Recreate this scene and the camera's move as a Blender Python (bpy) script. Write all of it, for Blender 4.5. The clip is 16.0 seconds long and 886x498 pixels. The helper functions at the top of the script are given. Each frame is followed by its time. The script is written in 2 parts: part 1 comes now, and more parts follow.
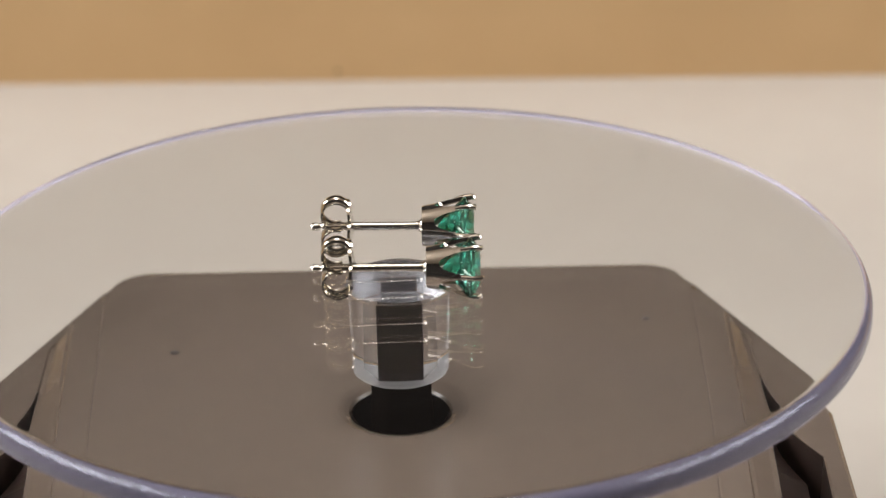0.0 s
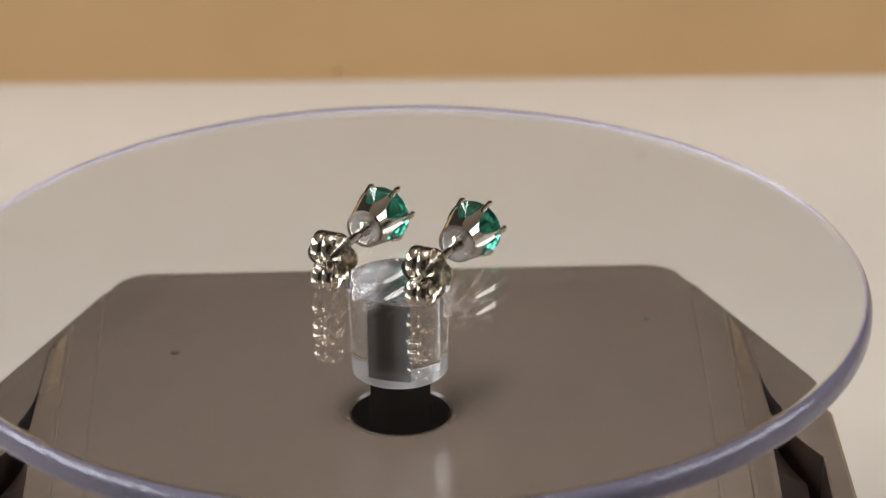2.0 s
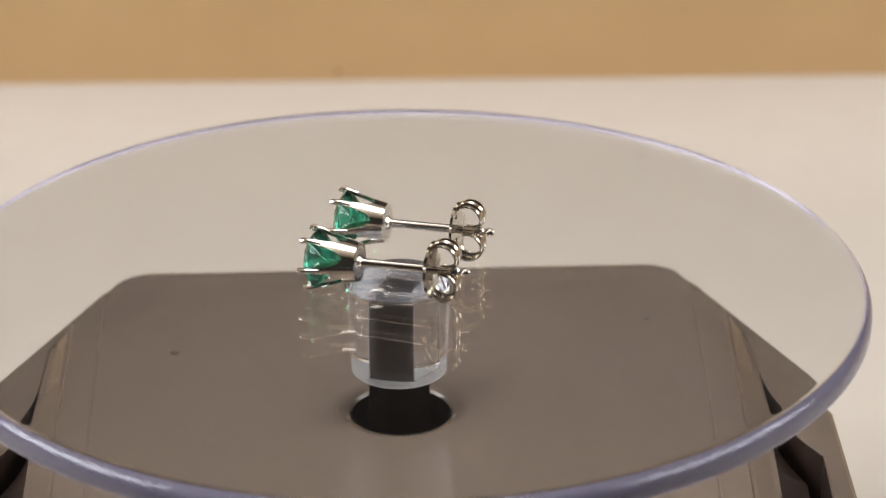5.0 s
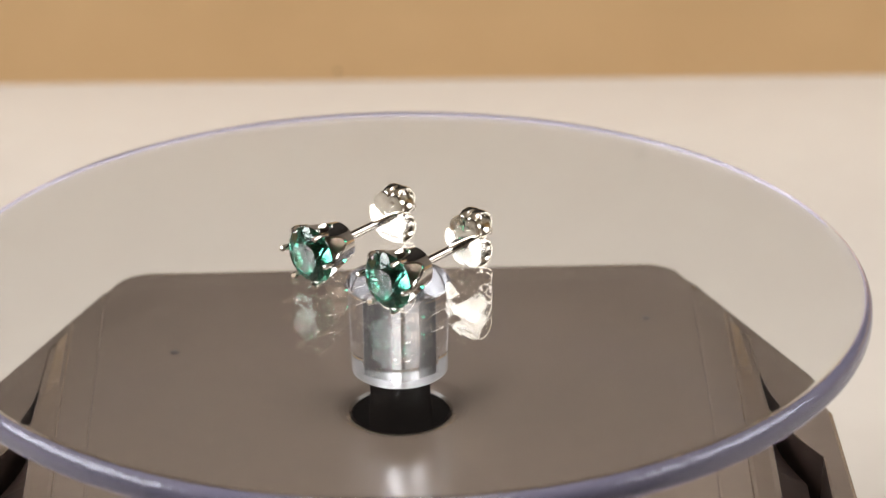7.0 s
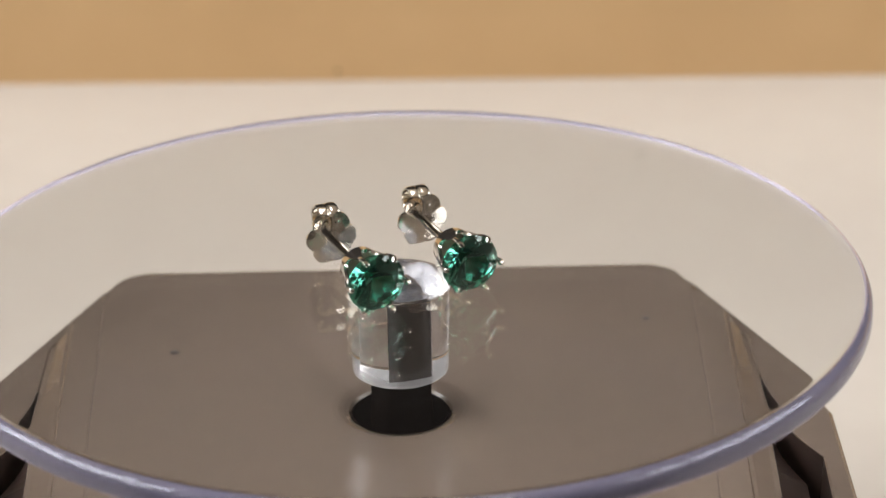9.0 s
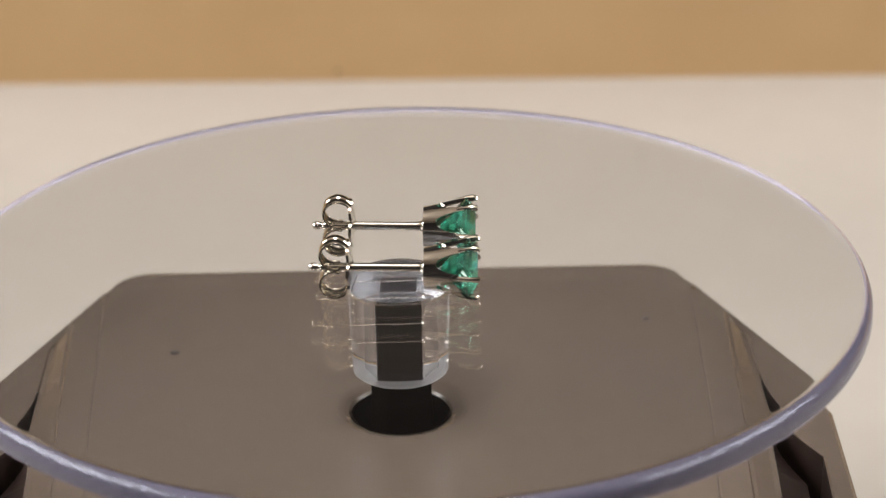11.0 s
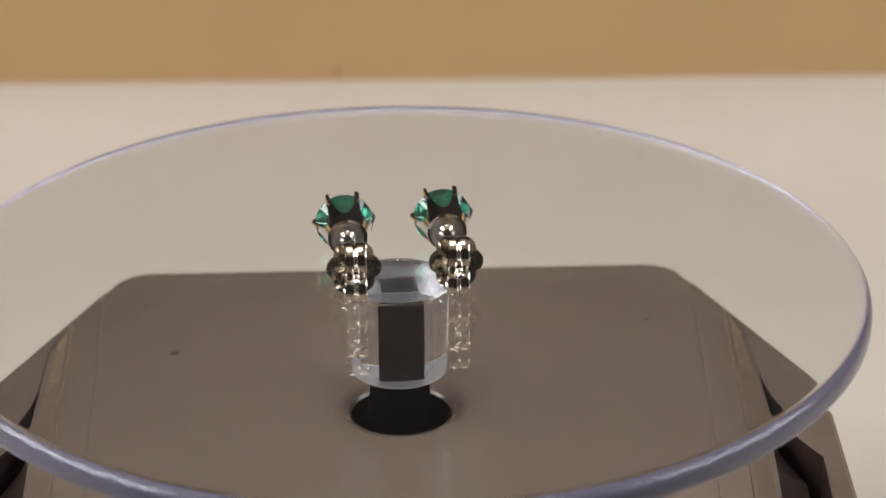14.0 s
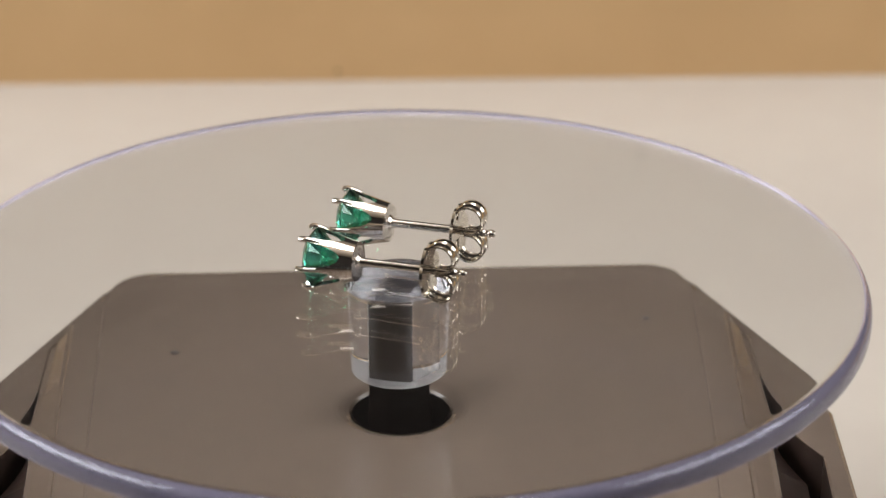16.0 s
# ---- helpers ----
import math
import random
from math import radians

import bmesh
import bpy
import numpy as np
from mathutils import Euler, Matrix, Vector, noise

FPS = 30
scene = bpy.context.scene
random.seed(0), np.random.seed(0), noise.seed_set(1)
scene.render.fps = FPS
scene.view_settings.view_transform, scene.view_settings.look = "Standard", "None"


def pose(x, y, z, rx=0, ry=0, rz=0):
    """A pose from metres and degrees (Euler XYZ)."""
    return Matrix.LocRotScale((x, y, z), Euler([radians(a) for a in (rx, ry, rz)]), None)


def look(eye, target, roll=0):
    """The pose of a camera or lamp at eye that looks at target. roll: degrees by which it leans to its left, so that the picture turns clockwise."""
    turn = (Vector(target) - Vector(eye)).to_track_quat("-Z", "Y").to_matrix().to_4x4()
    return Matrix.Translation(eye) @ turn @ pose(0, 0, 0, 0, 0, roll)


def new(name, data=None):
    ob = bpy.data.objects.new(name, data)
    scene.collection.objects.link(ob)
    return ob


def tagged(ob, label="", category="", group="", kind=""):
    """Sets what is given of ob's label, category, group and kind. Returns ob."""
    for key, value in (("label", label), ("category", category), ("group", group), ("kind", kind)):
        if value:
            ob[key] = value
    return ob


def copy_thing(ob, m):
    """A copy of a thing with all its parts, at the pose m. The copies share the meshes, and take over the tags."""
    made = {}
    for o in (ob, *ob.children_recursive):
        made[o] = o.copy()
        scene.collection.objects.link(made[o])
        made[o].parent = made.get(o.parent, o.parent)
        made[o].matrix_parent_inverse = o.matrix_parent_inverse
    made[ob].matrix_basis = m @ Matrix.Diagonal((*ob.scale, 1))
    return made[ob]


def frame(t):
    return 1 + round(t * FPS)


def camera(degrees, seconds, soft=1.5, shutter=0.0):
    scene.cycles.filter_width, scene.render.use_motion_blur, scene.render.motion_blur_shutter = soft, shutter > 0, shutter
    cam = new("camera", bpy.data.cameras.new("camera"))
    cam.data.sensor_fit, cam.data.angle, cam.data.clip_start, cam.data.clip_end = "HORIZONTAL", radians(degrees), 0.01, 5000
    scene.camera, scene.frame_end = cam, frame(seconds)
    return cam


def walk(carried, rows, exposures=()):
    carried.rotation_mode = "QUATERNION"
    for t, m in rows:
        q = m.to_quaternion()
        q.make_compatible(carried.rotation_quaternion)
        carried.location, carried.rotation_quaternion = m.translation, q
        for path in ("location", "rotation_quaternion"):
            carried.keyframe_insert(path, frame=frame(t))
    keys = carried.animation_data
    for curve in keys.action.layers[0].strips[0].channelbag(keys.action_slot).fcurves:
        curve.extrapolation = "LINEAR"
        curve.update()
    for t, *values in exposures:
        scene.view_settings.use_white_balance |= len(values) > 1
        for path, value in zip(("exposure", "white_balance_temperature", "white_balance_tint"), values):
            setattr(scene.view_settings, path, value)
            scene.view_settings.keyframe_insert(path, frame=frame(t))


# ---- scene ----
cam = camera(20.67, 16.0, soft=1.45)
EYE = Vector((0.0, -0.22321, 0.10221))
cam.data.dof.use_dof = True
cam.data.dof.focus_distance = 0.243
cam.data.dof.aperture_fstop = 33.0


def camera_pose():
    right = Vector((0.99964412, -0.0247805, -0.00987689))
    up = Vector((0.01912772, 0.40775575, 0.91289067))
    back = Vector((-0.01859453, -0.91275472, 0.40808464))
    m = Matrix((right, up, back)).transposed().to_4x4()
    m.translation = EYE
    return m


walk(cam, [(0.0, camera_pose()), (16.0, camera_pose())], exposures=[
    (0.0, -0.10), (1.0, -0.15), (2.0, -0.24), (3.0, -0.20), (4.0, -0.11), (6.5, 0.04), (8.0, 0.06), (9.2, 0.04),
    (11.5, -0.12), (12.5, -0.14), (13.5, -0.29), (14.2, -0.25), (15.0, -0.15), (16.0, -0.12)])

# ---- world and light ----
world = bpy.data.worlds.new("room_air")
scene.world = world
world.use_nodes = True
world.node_tree.nodes["Background"].inputs[0].default_value = (0.9, 0.85, 0.8, 1)
world.node_tree.nodes["Background"].inputs[1].default_value = 0.02


def area_lamp(name, eye, target, w, h, power, color):
    data = bpy.data.lights.new(name, "AREA")
    data.shape, data.size, data.size_y = "RECTANGLE", w, h
    data.energy, data.color = power, color
    ob = new(name, data)
    ob.matrix_world = look(eye, target)
    return ob


LAMP = (0.93, 0.93, 0.935)
# unseen light panels left and right, placed to suit the rim highlights
area_lamp("side_panel_light", (-1.25, -0.13, 0.80), (0, 0.02, 0), 1.35, 0.55, 25.0, LAMP)
area_lamp("side_panel_light", (1.25, -0.13, 0.80), (0, 0.02, 0), 1.35, 0.55, 13.8, LAMP)
# added overhead fill, an area and a point, no lamps of the place
area_lamp("overhead_fill_area", (0.0, 0.1, 1.2), (0, 0.1, 0), 0.5, 0.5, 2.4, LAMP)
fill_point = bpy.data.lights.new("overhead_fill_point", "POINT")
fill_point.energy, fill_point.shadow_soft_size, fill_point.color = 24.0, 0.08, LAMP
new("overhead_fill_point", fill_point).location = (0.0, -0.1, 1.24)


# ---- materials ----
def material(name, color, rough=0.5, metal=0.0, ior=1.45, trans=0.0, grain=0.0, scale=400.0, bump=0.0, bump_scale=900.0, tint=None, spec=0.5, coat=0.0):
    m = bpy.data.materials.new(name)
    m.use_nodes = True
    nt = m.node_tree
    b = nt.nodes["Principled BSDF"]
    b.inputs["Base Color"].default_value = (*color, 1)
    b.inputs["Roughness"].default_value = rough
    b.inputs["Metallic"].default_value = metal
    b.inputs["IOR"].default_value = ior
    b.inputs["Transmission Weight"].default_value = trans
    b.inputs["Specular IOR Level"].default_value = spec
    b.inputs["Coat Weight"].default_value = coat
    b.inputs["Coat Roughness"].default_value = 0.04
    co = nt.nodes.new("ShaderNodeTexCoord")
    if grain:
        big = nt.nodes.new("ShaderNodeTexNoise")
        big.inputs["Scale"].default_value = scale * 0.12
        big.inputs["Detail"].default_value = 3
        fine = nt.nodes.new("ShaderNodeTexNoise")
        fine.inputs["Scale"].default_value = scale
        fine.inputs["Detail"].default_value = 6
        add = nt.nodes.new("ShaderNodeMath")
        add.operation = "MULTIPLY_ADD"
        add.inputs[1].default_value = 0.5
        half = nt.nodes.new("ShaderNodeMath")
        half.operation = "MULTIPLY"
        half.inputs[1].default_value = 0.5
        ramp = nt.nodes.new("ShaderNodeValToRGB")
        other = tint or tuple(c * 0.8 for c in color)
        ramp.color_ramp.elements[0].position = 0.5 - 0.35 / max(grain, 0.01) * 0.2
        ramp.color_ramp.elements[1].position = 0.5 + 0.35 / max(grain, 0.01) * 0.2
        ramp.color_ramp.elements[0].color = (*other, 1)
        ramp.color_ramp.elements[1].color = (*color, 1)
        for n in (big, fine):
            nt.links.new(co.outputs["Object"], n.inputs["Vector"])
        nt.links.new(fine.outputs["Fac"], half.inputs[0])
        nt.links.new(big.outputs["Fac"], add.inputs[0])
        nt.links.new(half.outputs[0], add.inputs[2])
        nt.links.new(add.outputs[0], ramp.inputs["Fac"])
        nt.links.new(ramp.outputs["Color"], b.inputs["Base Color"])
    if bump:
        n = nt.nodes.new("ShaderNodeTexNoise")
        n.inputs["Scale"].default_value = bump_scale
        n.inputs["Detail"].default_value = 4
        nt.links.new(co.outputs["Object"], n.inputs["Vector"])
        bp = nt.nodes.new("ShaderNodeBump")
        bp.inputs["Strength"].default_value = bump
        bp.inputs["Distance"].default_value = 0.0003
        nt.links.new(n.outputs["Fac"], bp.inputs["Height"])
        nt.links.new(bp.outputs["Normal"], b.inputs["Normal"])
    return m


M_TABLE = material("table_laminate", (0.485, 0.444, 0.392), 0.5, spec=0.2, grain=0.5, scale=120, tint=(0.462, 0.418, 0.369), bump=0.1, bump_scale=1500)
M_BACK = material("tan_board", (0.64, 0.425, 0.215), 0.6, grain=0.6, scale=60, tint=(0.605, 0.395, 0.195), bump=0.1, bump_scale=700)
# unseen room: dark end walls dim the reflections, lighter sides and ceiling fill
M_WALL = material("dark_reflection_wall", (0.022, 0.017, 0.014), 0.8, grain=0.15, scale=8)
M_SIDE = material("side_fill_wall", (0.34, 0.29, 0.24), 0.7, grain=0.5, scale=30, bump=0.1, bump_scale=200)
M_CEIL = material("fill_ceiling", (0.62, 0.51, 0.40), 0.8, grain=0.4, scale=30)
M_FLOOR = material("floor_boards", (0.12, 0.08, 0.05), 0.5, grain=0.8, scale=40)
M_BASE = material("taupe_grey_plastic", (0.098, 0.0745, 0.0575), 0.20, ior=1.55, grain=0.35, scale=500, tint=(0.089, 0.068, 0.053))
M_GROOVE = material("darker_groove", (0.022, 0.014, 0.011), 0.3, grain=0.3, scale=700)
# black of the spindle, and of its bearing as the shade in the well
M_BLACK = material("black_plastic_well_shade", (0.003, 0.002, 0.0015), 0.8, spec=0.0, grain=0.4, scale=1500, tint=(0.0025, 0.0015, 0.0012))
M_SHAFT = material("dark_brown_plastic", (0.006, 0.0035, 0.0025), 0.3, spec=0.25, grain=0.4, scale=900, tint=(0.004, 0.0025, 0.002))
M_MACHINED = material("machined_silver", (0.74, 0.72, 0.69), 0.24, metal=1.0, grain=0.5, scale=1500, tint=(0.70, 0.67, 0.63), bump=0.05, bump_scale=2500)
M_ACRYLIC = material("clear_acrylic", (1.0, 1.0, 1.0), 0.0, ior=1.49, trans=1.0, spec=0.14)
M_HUB = material("clear_hub_acrylic", (0.975, 0.98, 1.0), 0.0, ior=1.49, trans=1.0)
# hub top face: the bluish reflected light is put into its tint
M_HAZE = material("hub_top_light_haze", (0.86, 0.86, 0.98), 0.03, ior=1.49, trans=0.98, grain=0.5, scale=500, tint=(0.90, 0.90, 1.0))
# frosted hub underside, coloured dark to dull the light it mirrors
M_FROST = material("dulled_frosted_acrylic", (0.075, 0.068, 0.066), 0.4, ior=1.49, trans=0.5, grain=0.4, scale=900, tint=(0.055, 0.05, 0.048))
M_SILVER = material("polished_silver", (0.92, 0.89, 0.85), 0.09, metal=1.0, grain=0.4, scale=900, tint=(0.80, 0.76, 0.71), bump=0.015, bump_scale=900)
M_NUT = material("sheet_silver", (0.86, 0.83, 0.76), 0.10, metal=1.0, grain=0.6, scale=1100, tint=(0.72, 0.68, 0.60), bump=0.16, bump_scale=800)
# silver behind the gemstone, the shade inside the cup put into its colour
M_INNER = material("shaded_inner_silver", (0.42, 0.33, 0.26), 0.32, metal=1.0, grain=0.5, scale=900, tint=(0.27, 0.20, 0.15))
M_DUST = material("grey_dust", (0.03, 0.024, 0.02), 0.95)


def gem_material():
    m = material("green_gemstone", (0.02, 0.42, 0.24), 0.03, ior=1.72, trans=1.0, bump=0.09, bump_scale=1100)
    nt = m.node_tree
    b = nt.nodes["Principled BSDF"]
    co = nt.nodes.new("ShaderNodeTexCoord")
    n = nt.nodes.new("ShaderNodeTexNoise")
    n.inputs["Scale"].default_value = 650
    n.inputs["Detail"].default_value = 5
    ramp = nt.nodes.new("ShaderNodeValToRGB")
    ramp.color_ramp.elements[0].position, ramp.color_ramp.elements[1].position = 0.35, 0.65
    ramp.color_ramp.elements[0].color = (0.03, 0.40, 0.27, 1)
    ramp.color_ramp.elements[1].color = (0.17, 0.72, 0.53, 1)
    nt.links.new(co.outputs["Object"], n.inputs["Vector"])
    nt.links.new(n.outputs["Fac"], ramp.inputs["Fac"])
    nt.links.new(ramp.outputs["Color"], b.inputs["Base Color"])
    return m


def edge_material():
    """Polished acrylic edge: clear, the lavender cast that light gathers inside put into its colour."""
    m = material("acrylic_edge_light_cast", (0.72, 0.69, 0.94), 0.16, ior=1.49, trans=1.0)
    nt = m.node_tree
    out = nt.nodes["Material Output"]
    b = nt.nodes["Principled BSDF"]
    d = nt.nodes.new("ShaderNodeBsdfPrincipled")
    d.inputs["Base Color"].default_value = (0.55, 0.52, 0.75, 1)
    d.inputs["Roughness"].default_value = 0.2
    d.inputs["IOR"].default_value = 1.49
    mix = nt.nodes.new("ShaderNodeMixShader")
    mix.inputs[0].default_value = 0.23
    nt.links.new(b.outputs[0], mix.inputs[1])
    nt.links.new(d.outputs[0], mix.inputs[2])
    nt.links.new(mix.outputs[0], out.inputs["Surface"])
    return m


M_GEM = gem_material()
M_EDGE = edge_material()
MM = 0.001


# ---- mesh helpers (millimetres) ----
def finish(bm, smooth=None, recalc=True):
    for v in bm.verts:
        v.co *= MM
    if recalc:
        bmesh.ops.recalc_face_normals(bm, faces=bm.faces)
    if smooth is not None:
        for f in bm.faces:
            f.smooth = True
        for e in bm.edges:
            if len(e.link_faces) == 2 and e.calc_face_angle(0) > radians(smooth):
                e.smooth = False


def part(name, bm, mat, parent=None, label="", smooth=35, recalc=True):
    finish(bm, smooth, recalc)
    me = bpy.data.meshes.new(name)
    bm.to_mesh(me)
    bm.free()
    for k in (mat if isinstance(mat, (list, tuple)) else [mat]):
        me.materials.append(k)
    ob = new(name, me)
    if parent:
        ob.parent = parent
    return tagged(ob, label)


def lathe(profile, n=64, axis="z", close=False):
    """Turned body from (radius, height) pairs."""
    bm = bmesh.new()
    rings = []
    for r, h in profile:
        ring = []
        if r < 1e-6:
            v = bm.verts.new((0, 0, h) if axis == "z" else (h, 0, 0))
            ring = [v] * n
        else:
            for i in range(n):
                a = 2 * math.pi * i / n
                c, s = r * math.cos(a), r * math.sin(a)
                ring.append(bm.verts.new((c, s, h) if axis == "z" else (h, c, s)))
        rings.append(ring)
    pairs = list(zip(rings, rings[1:])) + ([(rings[-1], rings[0])] if close else [])
    for a, b in pairs:
        for i in range(n):
            j = (i + 1) % n
            vs = []
            for v in (a[i], a[j], b[j], b[i]):
                if v not in vs:
                    vs.append(v)
            if len(vs) > 2:
                bm.faces.new(vs)
    return bm


def box(bm, x0, x1, y0, y1, z0, z1, bevel=0.0):
    made = bmesh.ops.create_cube(bm, size=1)["verts"]
    for v in made:
        v.co = Vector(((x0 + x1) / 2 + v.co.x * (x1 - x0), (y0 + y1) / 2 + v.co.y * (y1 - y0), (z0 + z1) / 2 + v.co.z * (z1 - z0)))
    if bevel:
        edges = {e for v in made for e in v.link_edges}
        bmesh.ops.bevel(bm, geom=list(edges), offset=bevel, segments=3, profile=0.5, affect="EDGES")
    return bm


def empty(name, x=0, y=0, z=0):
    ob = new(name)
    ob.location = (x * MM, y * MM, z * MM)
    return ob


TABLE_Z = -46.0
TOP_Z = -16.9

# ---- unseen room, added to shape reflections and fill ----
def room():
    def slab(name, dims, mat, label, cat):
        ob = part(name, box(bmesh.new(), *dims), mat, label=label)
        tagged(ob, category=cat, kind="structure")
    slab("floor", (-1500, 1500, -1700, 1300, -820, -800), M_FLOOR, "dark brown wooden floor below the table", "floor")
    slab("ceiling", (-1500, 1500, -1700, 1300, 1640, 1660), M_CEIL, "unseen plain warm tan ceiling added to bounce light", "ceiling")
    slab("wall_north", (-1500, 1500, 1280, 1300, -800, 1640), M_WALL, "unseen plain dark brown wall added to keep reflections dim", "wall")
    slab("wall_south", (-1500, 1500, -1700, -1680, -800, 1640), M_WALL, "unseen plain dark brown wall added to keep reflections dim", "wall")
    slab("wall_west", (-1500, -1480, -1680, 1280, -800, 1640), M_SIDE, "unseen plain muted beige wall added to bounce light", "wall")
    slab("wall_east", (1480, 1500, -1680, 1280, -800, 1640), M_SIDE, "unseen plain muted beige wall added to bounce light", "wall")


BACK_Y = 182.0


def table():
    t = empty("table", 0, 0, TABLE_Z)
    part("tabletop", box(bmesh.new(), -700, 700, -78, BACK_Y + 240, -24, 0, 2.0), M_TABLE, t, smooth=None)
    for x in (-660, 660):
        for y in (-50, BACK_Y + 200):
            part("leg", box(bmesh.new(), x - 22, x + 22, y - 22, y + 22, -754, -24, 2.0), M_TABLE, t)
    tagged(t, "pale grey-beige laminate table with a smooth top", "table")
    b = part("backdrop", box(bmesh.new(), -700, 700, BACK_Y, BACK_Y + 12, 0, 64, 0.0), M_BACK, smooth=None)
    b.location = (0, 0, TABLE_Z * MM)
    b.rotation_euler = (0, 0, radians(-1.2))
    tagged(b, "plain tan board standing upright at the back of the table", "backdrop", kind="structure")


# ---- turntable base ----
def turntable_base():
    base = empty("display_stand", 0, 0, TABLE_Z)
    lift = TOP_Z - TABLE_Z

    def width(y):
        if y > 8:
            return 44.5 - (y - 8) * (44.5 - 33.4) / (35.2 - 8)
        if y > 3:
            return 44.5 + (8 - y) * 0.24
        return 45.7 + (3 - y) * -0.03

    def splay(y):
        # the ridges draw together towards the front
        return 0.9 + (0.045 if y > 0 else 0.06) * y

    WELL = 12.0

    def groove(y):
        return max(0.0, min(4.7, 0.02 * (7 - y) ** 2 + 0.04 * (7 - y))) if y < 7 else 0.0

    ys = [34.4, 34.25, 34.0, 33.6, 33.0, 32.3] + [31.5 - 1.5 * i for i in range(46)]
    bm = bmesh.new()
    rows = []
    for k, y in enumerate(ys):
        w = width(y) - max(0.0, (y - 31.5) / 2.9) ** 2.4 * 3.2
        drop = (0.5, 0.2, 0.06, 0)[k] if k < 4 else 0
        g = groove(y)
        k1, k2 = splay(y), min(0.0, 0.06 * y)
        side = [(0, 0), (WELL, 0)] + [(x + k1, z) for x, z in (
            (31.1, 0), (31.15, -0.06), (31.25, -0.06), (31.35, -0.02), (34.4, -0.16), (34.6, -0.38), (34.85, -0.42), (35.0, -0.45))]
        e = 38.5 + k2
        side += [(max(e - 0.7, 35.2 + k1), -1.3), (max(e - 0.1, 35.3 + k1), -1.5), (max(e, 35.35 + k1), -1.5 - 1.2 * min(1, g)), (max(e + g * 0.7, 35.4 + k1), -1.5 - 3.0 * min(1, g)),
                 (max(e + g * 0.98, 35.45 + k1), -1.5 - 9 * min(1, g)), (max(e + 0.1 + g, 35.5 + k1), -1.35), (max(40.5, e + 0.4 + g), -1.5)]
        u = max(0.0, min(1.0, (y - 6) / 22))
        pts = [(min(x, w - 1.2 - 1.5 * u), z) for x, z in side] + [(w - 0.6, -1.6), (w - 0.15, -2.0), (w, -3.0), (w + 1.0, -lift * 0.6), (w + 1.4, -lift + 0.1)]
        pts = [(x, max(z - drop, -lift + 0.1)) for x, z in pts]
        full = [(-x, z) for x, z in reversed(pts[1:])] + pts
        rows.append([bm.verts.new((x, y, z + lift)) for x, z in full])
    # the well round the spindle leaves an opening in the flat top
    gap = set()
    for a, b in zip(rows, rows[1:]):
        for i in range(len(a) - 1):
            xs = [v.co.x for v in (a[i], a[i + 1])]
            if max(abs(x) for x in xs) <= WELL + 0.01 and abs(a[i].co.y) <= WELL + 0.01 and abs(b[i].co.y) <= WELL + 0.01:
                gap.add((a[i], a[i + 1], b[i + 1], b[i]))
                continue
            bm.faces.new((a[i], a[i + 1], b[i + 1], b[i]))
    for r in (rows[0], rows[-1]):
        bm.faces.new(r)
    bmesh.ops.delete(bm, geom=[v for v in {v for q in gap for v in q} if not v.link_faces], context="VERTS")
    ring, n = None, 72
    for rad, z in ((0, 0.0), (7.3, 0.0), (7.1, 0.0), (6.5, -0.08), (5.9, -0.26), (5.4, -0.5), (5.15, -0.8), (5.1, -4.5)):
        nxt = []
        for k in range(n):
            c, q = math.cos(2 * math.pi * k / n), math.sin(2 * math.pi * k / n)
            f = rad or WELL / max(abs(c), abs(q))
            nxt.append(bm.verts.new((f * c, f * q, z + lift)))
        if ring:
            for k in range(n):
                bm.faces.new((ring[k], ring[(k + 1) % n], nxt[(k + 1) % n], nxt[k]))
        ring = nxt
    # faces down in the side grooves take a darker colour than the body
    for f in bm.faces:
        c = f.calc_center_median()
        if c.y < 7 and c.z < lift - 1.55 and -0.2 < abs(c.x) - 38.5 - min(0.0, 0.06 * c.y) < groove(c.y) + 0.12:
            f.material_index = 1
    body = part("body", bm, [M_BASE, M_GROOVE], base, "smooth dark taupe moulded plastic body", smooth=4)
    # recessed bearing round the spindle, the well's shade put into its black
    part("bearing", lathe([(0, lift - 4.0), (5.0, lift - 4.0), (5.04, lift - 0.65), (4.9, lift - 0.65), (4.85, lift - 3.8), (0, lift - 3.8)], 72), M_BLACK, base, "round spindle bearing, matt black with the shade of its well in the colour")
    tagged(base, "dark taupe plastic turntable base with chamfered corners and side ridges", "turntable base")
    return base


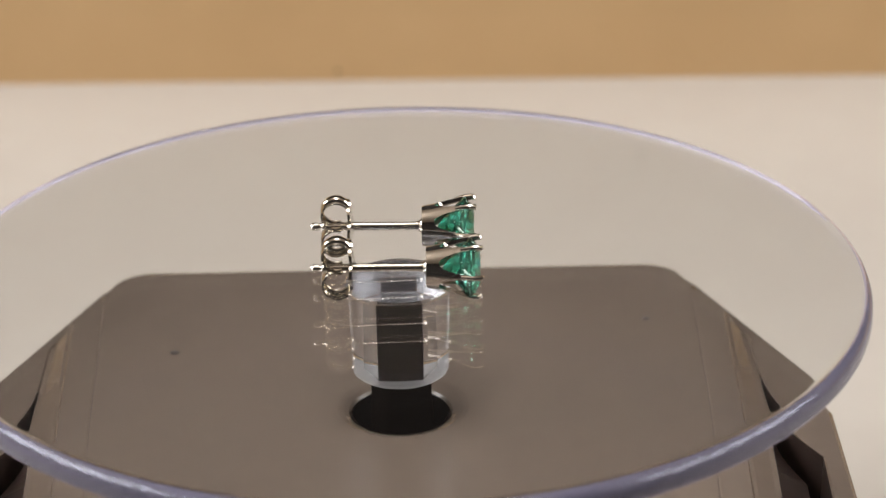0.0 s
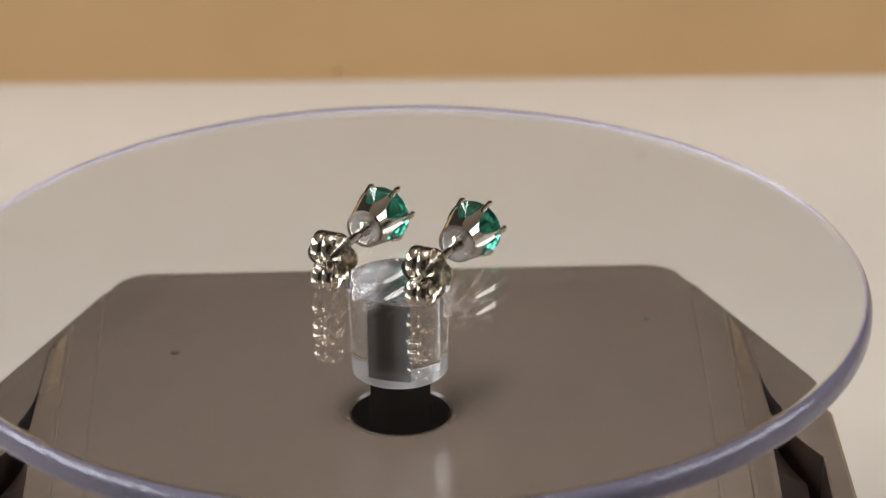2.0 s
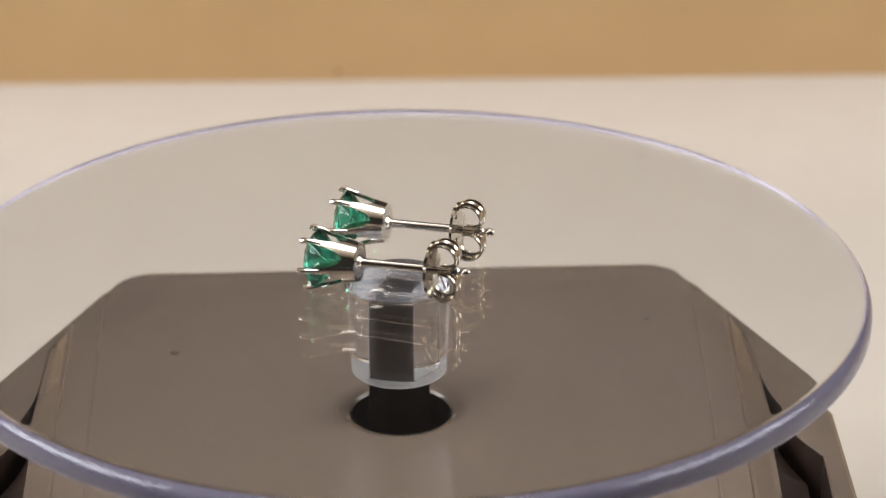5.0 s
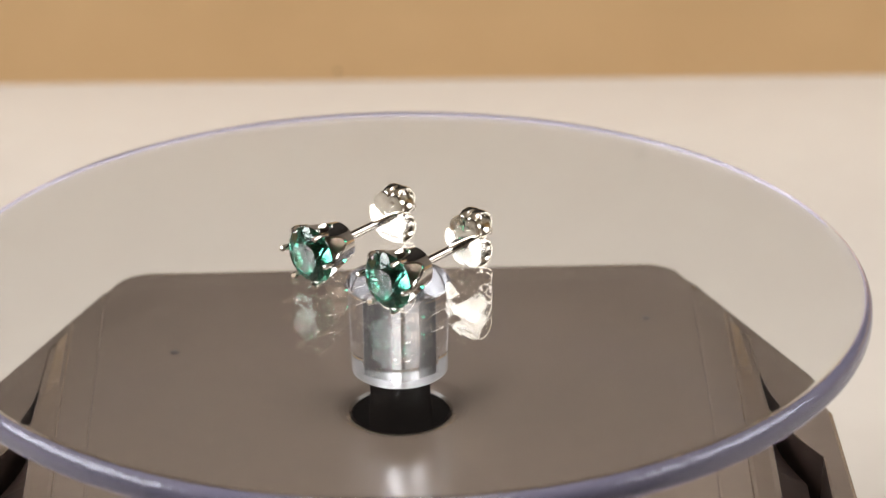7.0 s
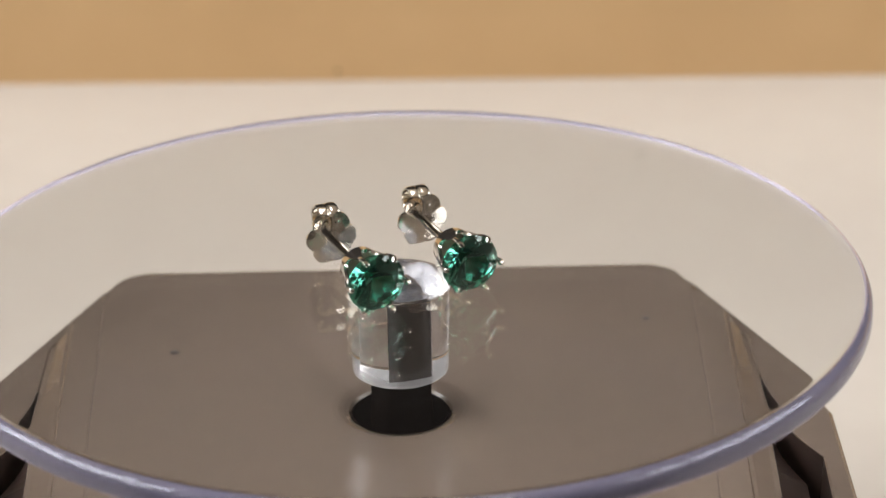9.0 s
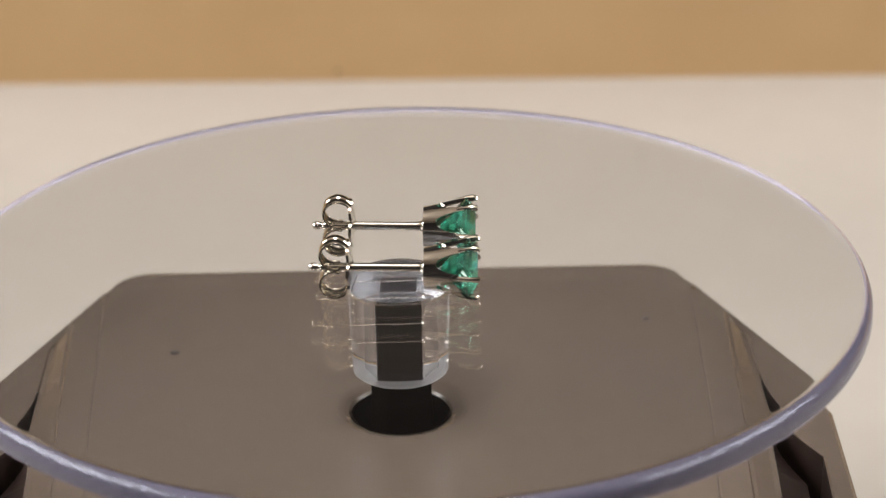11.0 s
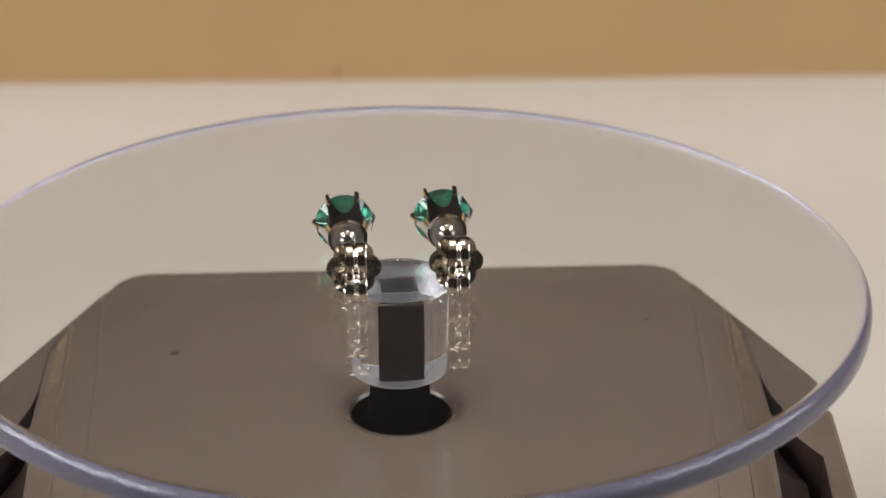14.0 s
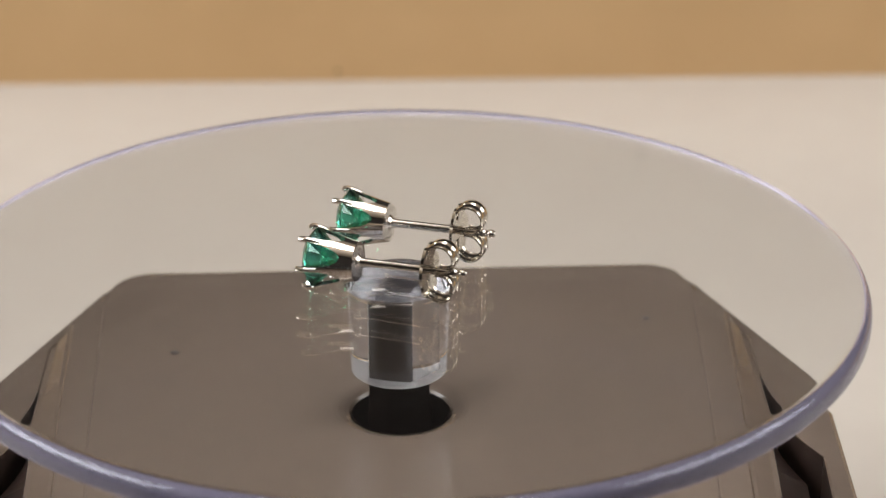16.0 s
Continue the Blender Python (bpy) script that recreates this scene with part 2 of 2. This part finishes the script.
# ---- turntable disc ----
def turntable_disc():
    d = empty("display_disc")
    R, T, n = 47.4, 2.65, 192
    # round fillet above, short upright wall, small rounding below
    wide = 1.3
    prof = [(0, 0), (20, 0), (R - wide - 1.2, 0), (R - wide - 0.4, 0)]
    prof += [(R - wide + wide * math.sin(a), -wide + wide * math.cos(a)) for a in (math.pi / 2 * i / 14 for i in range(15))]
    prof += [(R - 0.7 + 0.7 * math.cos(a), -T + 0.7 - 0.7 * math.sin(a)) for a in (math.pi / 2 * i / 6 for i in range(7))]
    prof += [(R - 1.1, -T), (R - 2, -T), (20, -T), (0, -T)]
    bm = lathe(prof, n)
    bmesh.ops.remove_doubles(bm, verts=bm.verts, dist=1e-4)
    for f in bm.faces:
        c = f.calc_center_median()
        f.material_index = 1 if c.xy.length > R - 1.0 and -T + 0.02 < c.z < -0.1 else 0
    plate = part("plate", bm, [M_ACRYLIC, M_EDGE], d, "clear round acrylic plate with a lavender edge")
    plate.visible_shadow = False
    hub_top = -T - 0.02
    bot = -12.5
    n = 96
    hub = lathe([(0, hub_top), (4.8, hub_top), (5.3, hub_top), (5.45, hub_top - 0.12), (5.45, hub_top - 0.4), (5.18, hub_top - 0.46), (5.17, hub_top - 0.8), (4.94, bot + 0.35), (4.93, bot + 0.14), (4.84, bot + 0.02), (4.7, bot)], n)
    for f in hub.faces:
        f.material_index = 1 if f.calc_center_median().z > hub_top - 0.001 else 0
    # square socket moulded up into the hub, an air space that mirrors at a slant
    hub.verts.ensure_lookup_table()
    outer = list(hub.verts)[-n:]
    loops = []
    for z in (bot, hub_top - 1.2):
        loop = []
        for i in range(n):
            c, q = math.cos(2 * math.pi * i / n), math.sin(2 * math.pi * i / n)
            f = 1.85 / max(abs(c), abs(q))
            loop.append(hub.verts.new((f * c, f * q, z)))
        loops.append(loop)
    for i in range(n):
        j = (i + 1) % n
        hub.faces.new((outer[i], outer[j], loops[0][j], loops[0][i])).material_index = 2
        hub.faces.new((loops[0][i], loops[0][j], loops[1][j], loops[1][i]))
    hub.faces.new(loops[1])
    h = part("hub", hub, [M_HUB, M_HAZE, M_FROST], d, "clear acrylic cylinder hub with a square socket")
    h.visible_shadow = False
    s = box(bmesh.new(), -1.8, 1.8, -1.8, 1.8, bot - 0.3, hub_top - 1.35, 0.1)
    part("square_shaft", s, M_SHAFT, d, "square dark brown shaft inside the clear hub", smooth=None)
    part("spindle", lathe([(0, bot - 0.25), (3.0, bot - 0.25), (3.1, bot - 0.5), (3.1, -15.8), (3.3, -18.0), (3.2, -20.5), (0, -20.5)], 64), M_BLACK, d, "short black round spindle")
    tagged(d, "clear acrylic display disc with lavender edge on a clear hub", "display disc")
    return d


# ---- stud earrings ----
def tube(bm, path, radii, n=10):
    rings = []
    for i, p in enumerate(path):
        a, b = path[max(i - 1, 0)], path[min(i + 1, len(path) - 1)]
        t = (Vector(b) - Vector(a)).normalized()
        u = t.cross(Vector((0.3, 0.5, 0.81)))
        u.normalize()
        w = t.cross(u)
        rings.append([bm.verts.new(Vector(p) + radii[i] * (math.cos(2 * math.pi * k / n) * u + math.sin(2 * math.pi * k / n) * w)) for k in range(n)])
    for a, b in zip(rings, rings[1:]):
        for k in range(n):
            bm.faces.new((a[k], a[(k + 1) % n], b[(k + 1) % n], b[k]))
    bm.faces.new(rings[0])
    bm.faces.new(rings[-1])


def gem():
    """Round brilliant cut, table towards +x."""
    bm = bmesh.new()
    R = 2.98

    def ring(n, r, x, off=0.0):
        return [bm.verts.new((x, r * math.cos(2 * math.pi * (i + off) / n), r * math.sin(2 * math.pi * (i + off) / n))) for i in range(n)]
    ring(8, R * 0.56, 0.98)
    ring(8, R * 0.76, 0.70, 0.5)
    ring(16, R * 0.90, 0.40, 0.5)
    ring(32, R, 0.08)
    ring(32, R, -0.06)
    ring(16, R * 0.60, -1.18, 0.5)
    ring(8, R * 0.24, -2.14, 0.5)
    bm.verts.new((-2.72, 0, 0))
    bmesh.ops.convex_hull(bm, input=bm.verts)
    return bm


def stud_earring():
    """Post along +x with its tip at 0, base plate at 11.25, prong tips at 16.7; axis at z = 0 in its own space."""
    e = empty("stud_earring")
    # post with a notch near its tip
    part("post", lathe([(0, -0.1), (0.22, -0.08), (0.38, 0.1), (0.42, 0.35), (0.40, 0.62), (0.30, 0.78), (0.30, 0.95), (0.42, 1.1),
                        (0.43, 10.5), (0.50, 10.95), (0.80, 11.2), (0.85, 11.3), (0, 11.3)], 20, "x"), M_SILVER, e, "straight polished silver post")
    # crown: cup with arched openings between six prongs
    n, x0 = 240, 11.25
    bm = bmesh.new()
    levels = 18

    def outer(u):
        return 2.02 + 1.18 * u ** 1.1

    def limit(a):
        # height of the metal at angle a: tall at the six prongs, low at the arches
        d = abs((math.degrees(a) - 57 + 30) % 60 - 30) / 30.0
        if d < 0.14:
            return 5.1
        q = 1 - (d - 0.14) / 0.86
        return 1.25 + 3.85 * (1 - max(0.0, 1 - q ** 2.2) ** 0.4545)
    grid = {}
    for side in (0, 1):
        for i in range(n):
            a = 2 * math.pi * i / n
            top = limit(a)
            for j in range(levels + 1):
                h = top * j / levels
                r = outer(h / 5.0) - (0.38 if side else 0.0)
                if h > 4.5:
                    r -= (h - 4.5) * 0.35
                grid[side, i, j] = bm.verts.new((x0 + h, r * math.cos(a), r * math.sin(a)))
    for side in (0, 1):
        for i in range(n):
            k = (i + 1) % n
            for j in range(levels):
                f = bm.faces.new((grid[side, i, j], grid[side, k, j], grid[side, k, j + 1], grid[side, i, j + 1]))
                f.material_index = side
    for i in range(n):
        k = (i + 1) % n
        for j in (0, levels):
            bm.faces.new((grid[0, i, j], grid[0, k, j], grid[1, k, j], grid[1, i, j]))
    crown = part("crown", bm, [M_SILVER, M_INNER], e, "polished silver six-prong crown setting", smooth=50)
    # back plate of the crown
    part("back_plate", lathe([(0, x0 - 0.02), (1.5, x0 - 0.02), (1.86, x0 + 0.02), (1.86, x0 + 0.2), (0, x0 + 0.2)], 48, "x"), M_MACHINED, e, smooth=None)
    # added floor in the darkened silver, keeps the gemstone dark from the front
    part("cup_floor", lathe([(0, x0 + 0.21), (1.6, x0 + 0.21), (1.6, x0 + 0.34), (0, x0 + 0.36)], 32, "x"), M_INNER, e, "dull floor of the setting with the shade behind the gemstone in its colour")
    for k in range(6):
        a = radians(57 + 60 * k)
        c, s = math.cos(a), math.sin(a)
        path = [(x0 + 3.4, 2.72 * c, 2.72 * s), (x0 + 4.4, 2.98 * c, 2.98 * s), (x0 + 5.0, 3.06 * c, 3.06 * s), (x0 + 5.35, 2.96 * c, 2.96 * s), (x0 + 5.45, 2.76 * c, 2.76 * s)]
        b = bmesh.new()
        tube(b, path, [0.20, 0.25, 0.28, 0.29, 0.21])
        part("prong", b, M_SILVER, e)
    g = part("gemstone", gem(), M_GEM, e, "round faceted green gemstone", smooth=None)
    g.location = ((x0 + 4.35) * MM, 0, 0)
    # butterfly clutch
    bm = bmesh.new()
    rim, thick = [], 0.28
    for side in (0, 1):
        ring = []
        for i in range(72):
            a = 2 * math.pi * i / 72
            r = 2.2 + 0.52 * abs(math.cos(3 * a)) ** 0.7 + 0.12 * abs(math.sin(a)) ** 2
            ring.append(bm.verts.new((4.35 - thick * side + 0.34 * (r / 2.5) ** 2 * -1, r * math.cos(a), r * math.sin(a))))
        rim.append(ring)
    centre = [bm.verts.new((4.45 - thick * s, 0, 0)) for s in (0, 1)]
    for i in range(72):
        k = (i + 1) % 72
        bm.faces.new((rim[0][i], rim[0][k], centre[0]))
        bm.faces.new((rim[1][i], rim[1][k], centre[1]))
        bm.faces.new((rim[0][i], rim[0][k], rim[1][k], rim[1][i]))
    clutch = part("clutch", bm, M_NUT, e, "silver butterfly clutch slid onto the post")
    for sgn in (1, -1):
        bm = bmesh.new()
        cx, cz, rr, th = 2.5, 1.5, 1.66, 0.17
        prof = []
        for i in range(49):
            a = radians(-15 + 305 * i / 48)
            r = rr * (1 - 0.05 * i / 48)
            prof.append((cx + r * math.cos(a), cz + r * math.sin(a), math.cos(a), math.sin(a)))
        m = 26
        verts = {}
        for i, (x, z, nx, nz) in enumerate(prof):
            for side in (0, 1):
                for j in range(m + 1):
                    y = -1.05 + 2.1 * j / m
                    dip = -0.16 * math.exp(-(y / 0.13) ** 2) - 0.10 * (abs(y) / 1.05) ** 6
                    o = -th * side + dip
                    verts[i, side, j] = bm.verts.new((x + nx * o, y, sgn * (z + nz * o)))
        for i in range(len(prof) - 1):
            for side in (0, 1):
                for j in range(m):
                    bm.faces.new((verts[i, side, j], verts[i + 1, side, j], verts[i + 1, side, j + 1], verts[i, side, j + 1]))
            for j in (0, m):
                bm.faces.new((verts[i, 0, j], verts[i + 1, 0, j], verts[i + 1, 1, j], verts[i, 1, j]))
        for i in (0, len(prof) - 1):
            for j in range(m):
                bm.faces.new((verts[i, 0, j], verts[i, 0, j + 1], verts[i, 1, j + 1], verts[i, 1, j]))
        part("scroll", bm, M_NUT, clutch, "", smooth=45)
    tagged(e, "silver stud earring with round green gemstone and butterfly clutch", "earring", "pair of stud earrings")
    return e


def dust_speck(x, y, z, size, flat):
    bm = bmesh.new()
    bmesh.ops.create_icosphere(bm, subdivisions=2, radius=size)
    for v in bm.verts:
        v.co *= 1 + 0.25 * noise.noise(v.co * 3 + Vector((x, y, 0)))
        if flat != "y":
            v.co.z *= 0.25
        else:
            v.co.y *= 0.25
    ob = part("dust_speck", bm, M_DUST)
    ob.location = (x * MM, y * MM, z * MM)
    return tagged(ob, "tiny grey speck of dust on the " + {"z": "turntable", "table": "table", "y": "tan board"}[flat], "dust", "dust specks")


room()
table()
dust_speck(-24.4, 13.3, TOP_Z + 0.03, 0.5, "z")
dust_speck(27.4, 19.5, TOP_Z + 0.03, 0.45, "z")
dust_speck(39.5, 139.8, TABLE_Z + 0.03, 0.55, "table")
dust_speck(-10.0, 182.15, -44.2, 0.38, "y")
turntable_base()
disc = turntable_disc()
earring = stud_earring()
earring_two = copy_thing(earring, Matrix.Identity(4))

PERIOD = 11.07
SLOPE = (radians(0.43), radians(0.24))


def motions():
    lean = Vector((-SLOPE[0], -SLOPE[1], 1)).normalized()
    tilt = Vector((0, 0, 1)).rotation_difference(lean).to_matrix().to_4x4()
    far = pose(-8.75 * MM, 4.85 * MM, 3.08 * MM, 0, 1.15, 0.0)
    near = pose(-8.5 * MM, -5.31 * MM, 3.08 * MM, 0, 1.15, 0.0)
    for thing, local in ((disc, Matrix.Identity(4)), (earring, far), (earring_two, near)):
        rows = []
        for i in range(81):
            t = i * 0.2
            turn = Matrix.Rotation(2 * math.pi * t / PERIOD, 4, "Z")
            rows.append((t, turn @ tilt @ local))
        walk(thing, rows)


motions()
